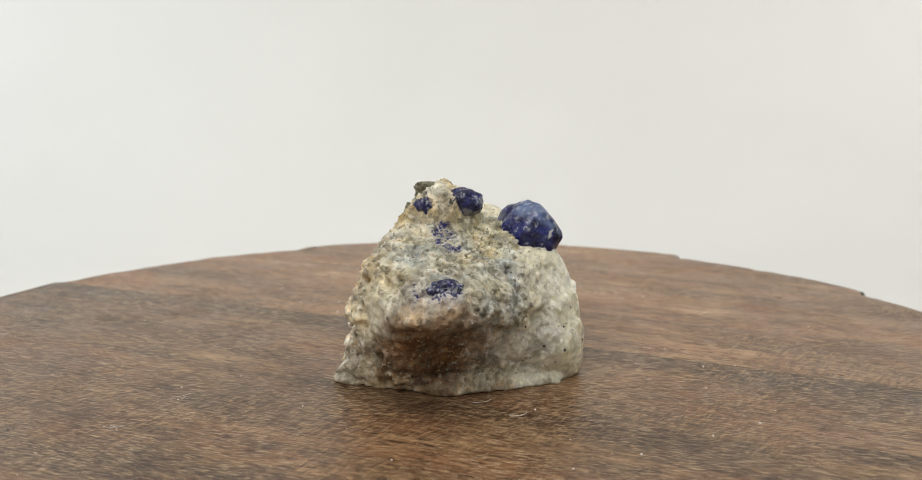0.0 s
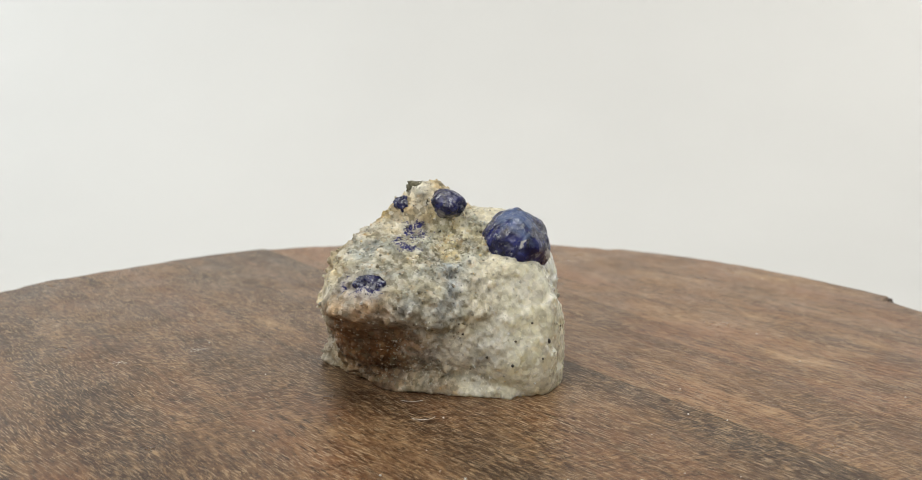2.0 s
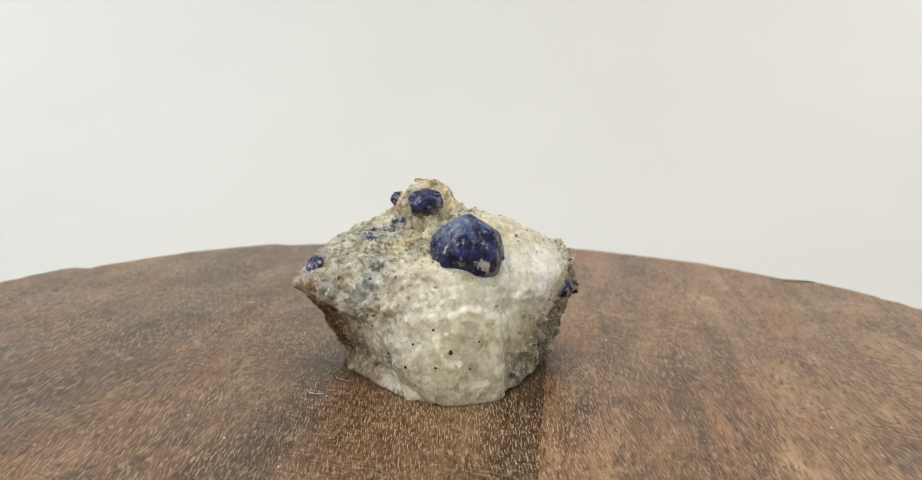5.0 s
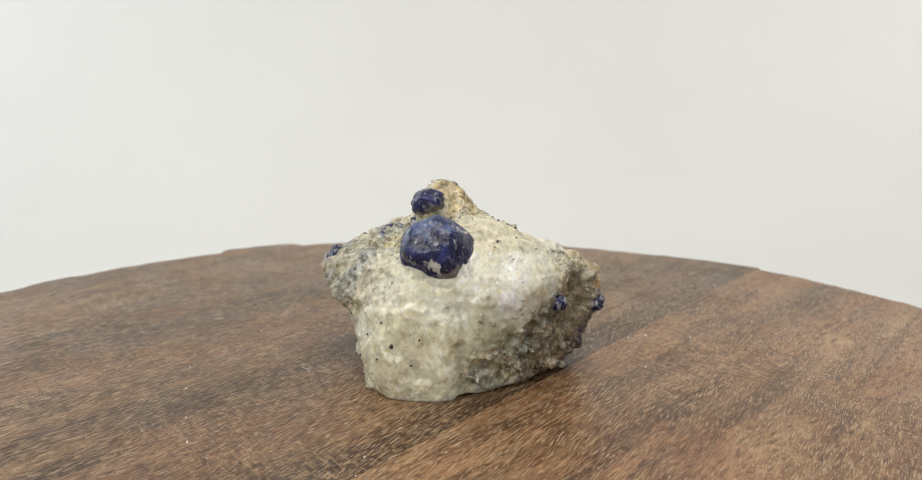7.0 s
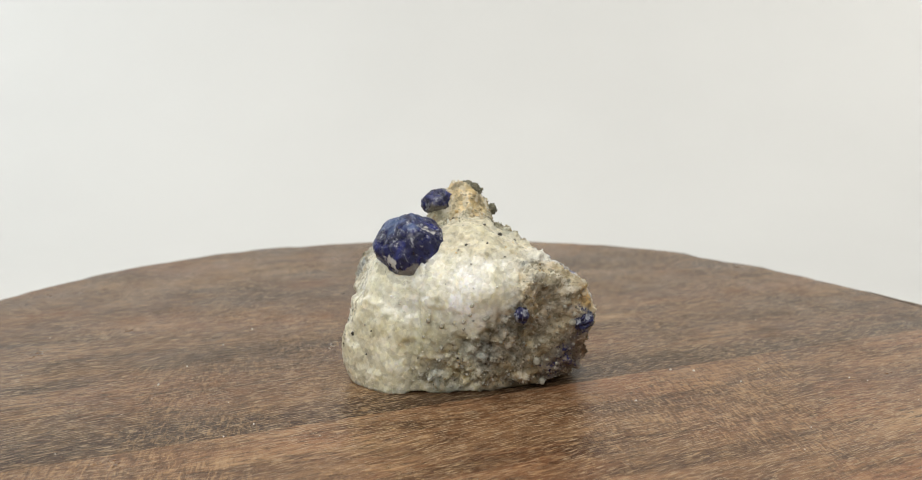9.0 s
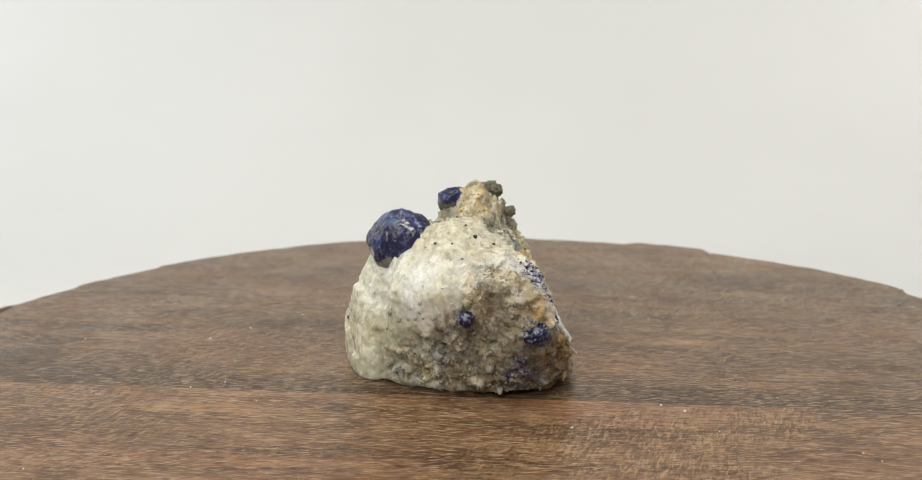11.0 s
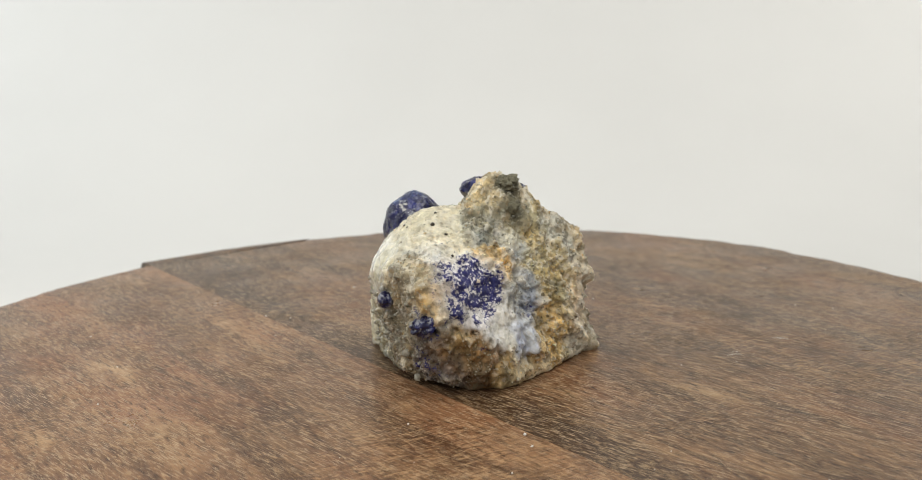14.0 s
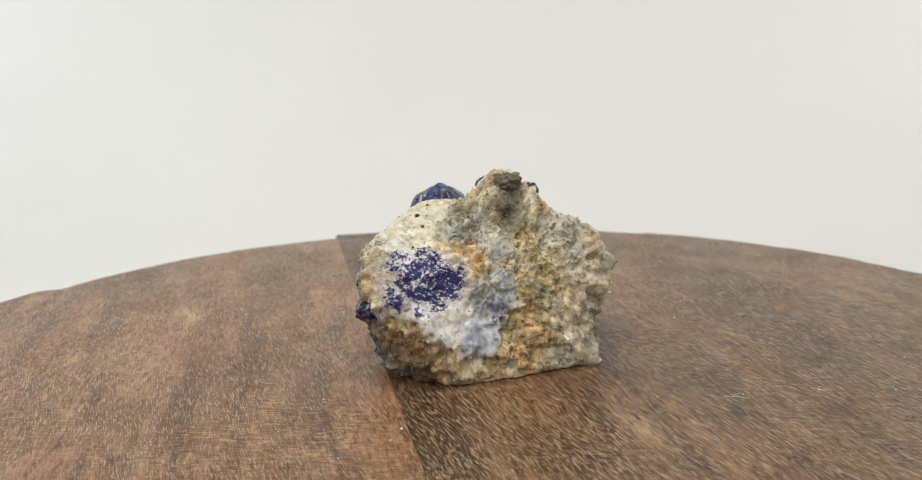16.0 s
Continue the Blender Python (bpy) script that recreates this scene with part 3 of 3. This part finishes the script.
def rock(parent):
    bm = bmesh.new()
    bmesh.ops.create_icosphere(bm, subdivisions=7, radius=1.0)
    ways = np.array([v.co[:] for v in bm.verts])
    ways /= np.linalg.norm(ways, axis=1)[:, None]
    r = rock_surface(ways)
    p = HEART + r[:, None] * ways
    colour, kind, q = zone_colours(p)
    rough = np.array([noise.fractal(Vector(x) * 150, 0.75, 2.1, 6) for x in p])
    grain = np.array([noise.voronoi(Vector(x) * 640)[0][0] for x in p])
    big, mid, tiny = fractures(p, 80, 1.0), fractures(p, 230, 2.0), fractures(p, 560, 3.0)
    low = smooth_step(p[:, 2], 0.0002, 0.0022)
    sandy = smooth_step(kind[:, 0], 0.35, 0.8)
    back = smooth_step(-p[:, 0], 0.004, 0.014) * sandy
    glass = smooth_step(kind[:, 1], 0.6, 0.95) * (1 - sandy)
    bulge = rough * (0.30 + 0.50 * sandy - 0.16 * glass) * MM + (0.45 - grain) * 0.8 * MM * sandy * low
    crust = np.array([noise.ridged_multi_fractal(Vector(x) * 210, 0.9, 2.2, 5, 1.0, 2.0) for x in p])
    bulge += (big * 1.2 + mid * (0.55 + 1.3 * sandy + 0.9 * back - 0.22 * glass) + tiny * (0.34 + 0.8 * sandy - 0.16 * glass)) * MM * low + (crust - crust.mean()) * 0.55 * MM * sandy * low
    holes = np.array([noise.voronoi(Vector(x) * 270 + Vector((7, 2, 5)))[0][0] for x in p])
    bulge -= smooth_step(0.30 - holes, 0.0, 0.2) * (0.35 * sandy + 1.5 * back) * MM * low
    # hollows and clefts worn into the faces
    for where, size, depth in (((-4, -28, 9.5), (12, 7, 6), 1.2), ((18.5, 3.2, 11), (7, 1.9, 10), 1.3), ((18, 12, 8), (6, 6, 8), 0.7), ((-18, 1.5, 13.5), (5, 2.6, 6.5), 1.8), ((-12, -1, 30), (4, 3, 4), 1.2),
                               ((-22, -7, 5), (3, 1.3, 1.8), 1.6), ((3, -14, 32), (5, 3, 3), 0.9), ((-16, 6, 15), (4, 2.4, 3), 0.9)):
        bulge -= blob(p, where, size, 0.8) * depth * MM
    # lobes, knobs and the ridge beside the blue face
    for where, size, height in (((-2.5, 17.5, 28), (2.2, 2.2, 2.4), 1.3), ((-23.4, -17, 2.5), (3, 2.6, 2.2), 0.8), ((-15.5, 12, 11), (3, 1.6, 9), 1.0), ((-13, 6.5, 21), (3, 1.6, 3), 0.8)):
        bulge += blob(p, where, size, 0.8) * height * MM
    bulge *= 1 - 0.55 * blob(p, (-4, -29, 9), (15, 9, 8), 0.4)
    bulge += blob(p, (2.2, -9.2, 34), (4, 4, 4), 0.6) * 1.7 * MM
    # the proud lobe of the white face, broken off along a cleft
    bulge += blob(q, (22, -8.5, 8.5), (9, 11.5, 9.5), 0.10, 4) * 1.1 * MM
    bulge += blob(q, (17, 10, 25), (9, 8, 6.5), 0.12, 4) * 0.6 * MM
    az = np.degrees(np.arctan2(p[:, 1], p[:, 0])) % 360
    ledge = smooth_step(az, 242, 260) * (1 - 0.6 * smooth_step(az, 285, 305)) * (1 - smooth_step(az, 318, 338))
    lip = p[:, 2] + rough * 1.6 * MM
    bulge -= ledge * (1 - smooth_step(lip, 0.0145, 0.0165)) * smooth_step(lip, 0.006, 0.0135) * 1.3 * MM
    bulge += ledge * smooth_step(lip, 0.015, 0.0168) * (1 - smooth_step(lip, 0.018, 0.023)) * 0.6 * MM
    r = r + bulge
    p = HEART + r[:, None] * ways
    p[:, 2] = np.maximum(p[:, 2], 0.0)
    # patches of paler, darker and warmer grains in the broken zones
    patch = np.array([noise.fractal(Vector(x) * 230 + Vector((3, 1, 4)), 0.8, 2.1, 4) for x in p])
    fleck = np.array([noise.fractal(Vector(x) * 520 + Vector((1, 5, 9)), 0.8, 2.1, 3) for x in p])
    warm = np.array([noise.fractal(Vector(x) * 160 + Vector((9, 2, 6)), 0.8, 2.1, 3) for x in p])
    colour *= np.clip(1 + sandy * (0.50 * patch + 0.42 * fleck), 0.35, 1.7)[:, None]
    colour *= 1 + (sandy * np.clip(warm, -0.7, 0.7))[:, None] * np.array((0.16, 0.0, -0.30))
    cloud = np.array([noise.fractal(Vector(x) * 120 + Vector((2, 8, 3)), 0.9, 2.1, 4) for x in p])
    colour *= 1 + (glass * np.clip(cloud, -0.8, 0.6))[:, None] * np.array((0.16, 0.18, 0.28))
    white = smooth_step(fleck + 0.6 * patch, 0.35, 0.75) * sandy * np.clip(colour.mean(1) * 2.2, 0, 1) * 0.6
    colour += white[:, None] * (np.array((0.74, 0.71, 0.63)) - colour)
    # pale crusts, and where the blue mineral grows into the faces
    def paint(mask, tone, grainy, glassy):
        colour[:] = colour * (1 - mask[:, None]) + mask[:, None] * np.array(tone)
        kind[:] = kind * (1 - mask[:, None]) + mask[:, None] * np.array((grainy, glassy))
    paint(blob(q, (-10, 16.5, 19.8), (9.0, 9.5, 7.4), 0.35) * 0.9, (0.76, 0.75, 0.76), 0.35, 0.4)
    paint(blob(q, (-15, 12, 13), (2.4, 2.4, 8), 0.5) * 0.8, (0.68, 0.66, 0.60), 0.3, 0.6)
    paint(blob(q, (-18.5, 8, 9), (3.8, 4.0, 4.2), 0.4) * 0.9, (0.52, 0.58, 0.72), 0.3, 0.5)
    # recess beside the ridge: grey-blue mineral, darkened by shadow put into the colour
    paint(blob(q, (-17, 4.2, 14.6), (3.2, 3.4, 2.2), 0.5) * 0.75, (0.16, 0.18, 0.24), 0.6, 0.4)
    paint(blob(q, (-2.7, -31, 22.3), (5.5, 4, 3.6), 0.5) * 0.6, (0.42, 0.43, 0.46), 0.6, 0.4)
    blue = 0.9 * blob(q, (-10.2, 17, 20.6), (7.4, 7.6, 5.4), 0.3, 4)
    blue = blue + 0.22 * blob(q, (-11, 14, 19.5), (4.5, 5, 5.5), 0.4)
    for where, size, much in (((-2.2, -16, 30.6), (3.4, 2.8, 2.6), 0.85), ((-1.5, -18.8, 28.3), (3.0, 2.4, 2.0), 0.85), ((-8, -12.9, 36), (2.4, 2.6, 2.4), 0.75), ((-3, 24, 5), (4.4, 4.2, 4.6), 0.62),
                              ((-2.7, -31, 22.3), (4.4, 3, 2.8), 0.6), ((-5.4, 26, 14.9), (3.8, 3, 3), 0.6), ((-17, 5, 13.5), (3, 3, 2.5), 0.5), ((-12, 19, 8), (3, 3, 3), 0.45), ((-14, 4, 26), (2, 2, 2), 0.4)):
        blue = np.maximum(blue, blob(q, where, size, 0.6) * much)
    for v, x in zip(bm.verts, p):
        v.co = x
    ob = part("matrix_rock", bm, M_ROCK, parent, "cream white and grey granular marble, rusty and ochre stained")
    mesh = ob.data
    for name, values in (("zone", colour), ("kind", np.c_[kind, blue])):
        layer = mesh.color_attributes.new(name, "FLOAT_COLOR", "POINT")
        layer.data.foreach_set("color", np.c_[values, np.ones(len(values))].astype(np.float32).ravel())
    return p, ways, colour, kind


def surface_at(p, az, z):
    """The point of the finished rock surface at an azimuth (degrees) and height (m), with its outward direction."""
    way = np.array([math.cos(radians(az)), math.sin(radians(az)), 0.0])
    side = np.array([-way[1], way[0], 0.0])
    miss = (p @ side) ** 2 + (p[:, 2] - z) ** 2 + (p @ way < 0)
    near = np.argsort(miss)[:12]
    best = near[np.argmax(p[near] @ way)]
    return p[best], way


def nugget(name, parent, where, size, turn, material, label, seed, level=4, wear=0.05, soft=0.035, facets=0):
    """A blunt crystal: a worn twelve-faced form, or a lump with random faces."""
    rng = np.random.default_rng(seed)
    if facets:
        n = rng.normal(size=(facets, 3))
        d = rng.uniform(0.80, 1.0, facets)
    else:
        n = [(a, b, 0) for a in (-1, 1) for b in (-1, 1)] + [(a, 0, b) for a in (-1, 1) for b in (-1, 1)] + [(0, a, b) for a in (-1, 1) for b in (-1, 1)]
        n = np.array(n + [(1, 0, 0), (-1, 0, 0), (0, 1, 0), (0, -1, 0), (0, 0, 1), (0, 0, -1)], float)
        d = np.r_[rng.uniform(0.84, 0.97, 12), rng.uniform(0.93, 1.06, 6)]
        n += rng.normal(scale=0.10, size=n.shape)
    n /= np.linalg.norm(n, axis=1)[:, None]
    bm = bmesh.new()
    bmesh.ops.create_icosphere(bm, subdivisions=level, radius=1.0)
    ways = np.array([v.co[:] for v in bm.verts])
    ways /= np.linalg.norm(ways, axis=1)[:, None]
    k = d / np.maximum(ways @ n.T, 1e-2)
    low = k.min(1)
    r = np.minimum(low - soft * np.log(np.exp(-(k - low[:, None]) / soft).sum(1)), 1.1)
    chips = np.array([noise.voronoi(Vector(w) * 3.1 + Vector((seed, 3, 0)))[0][0] for w in ways])
    r += wear * np.array([noise.fractal(Vector(w) * 2.6 + Vector((seed, 0, 0)), 0.8, 2.1, 5) for w in ways]) + wear * 0.5 * (0.4 - chips)
    for v, w, q in zip(bm.verts, ways, r):
        v.co = Vector(w * q * np.array(size) * MM)
    ob = part(name, bm, material, parent, label)
    ob.matrix_basis = pose(*(np.array(where) * MM), *turn)
    return ob


def pebble(bm, where, size, rng):
    """Adds one angular grain to bm."""
    made = bmesh.ops.create_icosphere(bm, subdivisions=1, radius=1.0)["verts"]
    turn = Euler(rng.uniform(0, 6.28, 3)).to_matrix()
    stretch = rng.uniform(0.7, 1.25, 3) * size
    for v in made:
        v.co = Vector(where) + turn @ Vector((v.co.x * stretch[0], v.co.y * stretch[1], v.co.z * stretch[2])) * rng.uniform(0.8, 1.15)


def grains(parent, p, ways, colour, kind):
    """Loose-looking mineral grains that crust the granular zones of the rock."""
    rng = np.random.default_rng(4)
    verts, faces, zone, sort = [], [], [], []
    ball = bmesh.new()
    bmesh.ops.create_icosphere(ball, subdivisions=1, radius=1.0)
    ball_v = np.array([v.co[:] for v in ball.verts])
    ball_f = np.array([[v.index for v in f.verts] for f in ball.faces])
    ball.free()
    weight = (kind[:, 0] ** 3 + 0.03) * (p[:, 2] > 0.0012)
    picks = rng.choice(len(p), 7000, p=weight / weight.sum())
    for count, i in enumerate(picks):
        size = rng.uniform(0.12, 0.32) * MM if rng.random() < 0.96 else rng.uniform(0.36, 0.5) * MM
        shape = ball_v * rng.uniform(0.55, 1.3, (len(ball_v), 1)) * rng.uniform(0.7, 1.3, 3) * size
        verts.append(shape + p[i] - ways[i] * size * 0.2)
        faces.append(ball_f + count * len(ball_v))
        tone = colour[i] * rng.uniform(0.75, 1.25)
        pick = rng.random()
        if pick < 0.20:
            tone = tone + (np.array((0.74, 0.71, 0.62)) - tone) * 0.6 * min(1.0, colour[i].mean() * 2.2)
        elif pick < 0.30:
            tone = tone * 0.38
        elif pick < 0.36:
            tone = tone * np.array((1.15, 0.92, 0.62))
        zone.append(np.tile(np.r_[np.clip(tone, 0, 0.85), 1], (len(ball_v), 1)))
        sort.append(np.tile((0.35, rng.uniform(0.2, 1), 0, 1), (len(ball_v), 1)))
    mesh = bpy.data.meshes.new("grain_crust")
    mesh.from_pydata(np.vstack(verts).tolist(), [], np.vstack(faces).tolist())
    for name, values in (("zone", zone), ("kind", sort)):
        layer = mesh.color_attributes.new(name, "FLOAT_COLOR", "POINT")
        layer.data.foreach_set("color", np.vstack(values).astype(np.float32).ravel())
    mesh.materials.append(M_ROCK)
    ob = new("grain_crust", mesh)
    ob.parent = parent
    return tagged(ob, "crust of small sandy mineral grains", kind="stuff")


def specks(parent, p):
    """Tiny dark crystals dotted over the pale faces."""
    for i, (az, z, size) in enumerate(((339, 11.2, 0.55), (333, 8.5, 0.32), (318, 7.2, 0.42), (322, 12.5, 0.3), (309, 9.6, 0.34), (352, 12.5, 0.3), (348, 7.0, 0.3), (330, 15.5, 0.3),
                                       (300, 13.0, 0.3), (80, 31.6, 0.6), (66, 33.2, 0.4), (100, 30.0, 0.42), (40, 30.5, 0.36), (58, 30.8, 0.3), (110, 27.0, 0.32), (35, 8.0, 0.28))):
        where, way = surface_at(p, az, z * MM)
        nugget("speck", parent, where / MM - way * size * 0.2, (size * 0.75, size * 0.75, size * 0.9), (i * 40, i * 25, az), M_DOT, "", 50 + i, 2, 0.1, 0.05, 8)


def chips(parent, p):
    """Clear calcite beads standing on the grey end of the rock."""
    rng = np.random.default_rng(9)
    for i in range(40):
        where, way = surface_at(p, rng.uniform(15, 95), rng.uniform(1.2, 19) * MM)
        if np.linalg.norm(where / MM - (6.4, 20.5, 17.2)) < 3.2:
            continue
        size = rng.uniform(0.3, 0.5) if i > 3 else rng.uniform(0.65, 0.9)
        nugget("calcite_bead", parent, where / MM + way * 0.1, (size, size, size * rng.uniform(0.8, 1.3)), tuple(rng.uniform(0, 360, 3)), M_CALCITE, "", 80 + i, 2, 0.1, 0.06, 9)


def crumbs(parent):
    """Pale crumbs and lint lying on the wood."""
    rng = np.random.default_rng(12)
    bm = bmesh.new()
    known = ((14, -32), (-11, -55), (18, -58), (-29, 33), (-8, 38), (51, 56), (44, -44), (54, -38), (52, -6), (59, -5), (-32, 37), (30, -52))
    for i in range(70):
        if i < len(known):
            x, y, size = *known[i], rng.uniform(0.2, 0.32)
        else:
            r, a = 128 * math.sqrt(rng.uniform(0.09, 1)), rng.uniform(0, 6.283)
            x, y, size = r * math.cos(a), r * math.sin(a), rng.uniform(0.07, 0.2)
        pebble(bm, (x * MM, y * MM, size * 0.4 * MM), size * MM, rng)
    # lint: thin bent fibres and small stars of scratched finish
    for x, y, turn, length in ((-61, -42, 10, 1.9), (-61, -42, 70, 1.2), (-60.5, -42, 130, 1.5), (-53.5, -26, 40, 2.0), (-53, -26.5, 95, 1.3), (4.5, -28, 30, 2.2), (12, -34, 60, 1.8), (10.5, -35, 20, 1.5)):
        a = radians(turn)
        ends = [Vector((x + length * k * math.cos(a + 0.3 * k), y + length * k * math.sin(a + 0.3 * k), 0.05)) * MM for k in (-1, -0.5, 0, 0.5, 1)]
        side = Vector((-math.sin(a), math.cos(a), 0)) * 0.03 * MM
        rings = [[bm.verts.new(e + o) for o in (side, Vector((0, 0, 0.04 * MM)), -side, Vector((0, 0, -0.04 * MM)))] for e in ends]
        for r0, r1 in zip(rings, rings[1:]):
            for k in range(4):
                bm.faces.new((r0[k], r0[(k + 1) % 4], r1[(k + 1) % 4], r1[k]))
        bm.faces.new(rings[0][::-1])
        bm.faces.new(rings[-1])
    ob = part("dust_crumbs", bm, M_LINT, parent, "pale crumbs and dust on the wood", False)
    return tagged(ob, kind="stuff")


def specimen():
    s = thing("mineral_specimen", "cream and grey marble rock with deep blue crystals on wooden turntable", "mineral")
    zones = rock(s)
    nugget("blue_crystal", s, (13.8, -3.5, 27.8), (7.5, 7.8, 7.9), (20, 12, 20), M_CRYSTAL, "large blunt deep blue crystal with pale sheen painted on top", 5, 6, 0.04, 0.11)
    nugget("blue_crystal", s, (0.5, -9.0, 35.7), (4.0, 4.0, 3.0), (6, -8, 40), M_CRYSTAL_MEDIUM, "medium deep blue crystal near the top", 11, 5, 0.06, 0.05)
    nugget("blue_crystal", s, (-2.7, -31.4, 22.5), (3.3, 2.0, 2.1), (24, 0, 10), M_CRYSTAL_SMALL, "small flat blue crystal", 17, 5, 0.14)
    nugget("blue_crystal", s, (7.0, 20.6, 17.2), (1.6, 1.5, 1.8), (0, 30, 10), M_CRYSTAL_SMALL, "tiny dark blue crystal", 21, 4, 0.1)
    nugget("blue_crystal", s, (-5.0, 26.6, 15.0), (2.6, 2.0, 2.0), (0, 20, 10), M_CRYSTAL_SMALL, "small dark blue crystal at the corner", 23, 5, 0.2)
    nugget("blue_crystal", s, (-7.6, -12.9, 35.5), (1.8, 1.9, 1.8), (0, 20, 10), M_CRYSTAL_SMALL, "small pale blue crystal below the top", 29, 4, 0.2)
    nugget("olive_crystal", s, (-7.2, -7.1, 37.9), (2.7, 2.3, 1.9), (0, 10, 30), M_OLIVE, "olive grey crystal stub at the top", 31, 5, 0.30, 0.05, 9)
    nugget("olive_crystal", s, (-10.4, -3.6, 33.6), (1.3, 1.2, 1.2), (0, 30, 70), M_OLIVE, "olive grey crystal stub near the top", 37, 4, 0.30, 0.05, 9)
    specks(s, zones[0])
    grains(s, *zones)
    chips(s, zones[0])
    return s


TURNTABLE = turntable()
SPECIMEN = specimen()


def motions():
    for ob in (TURNTABLE, SPECIMEN):
        walk(ob, [(t, pose(x * MM, y * MM, z * MM, rx, ry, rz)) for t, x, y, z, rx, ry, rz in TURN_ROWS])


motions()
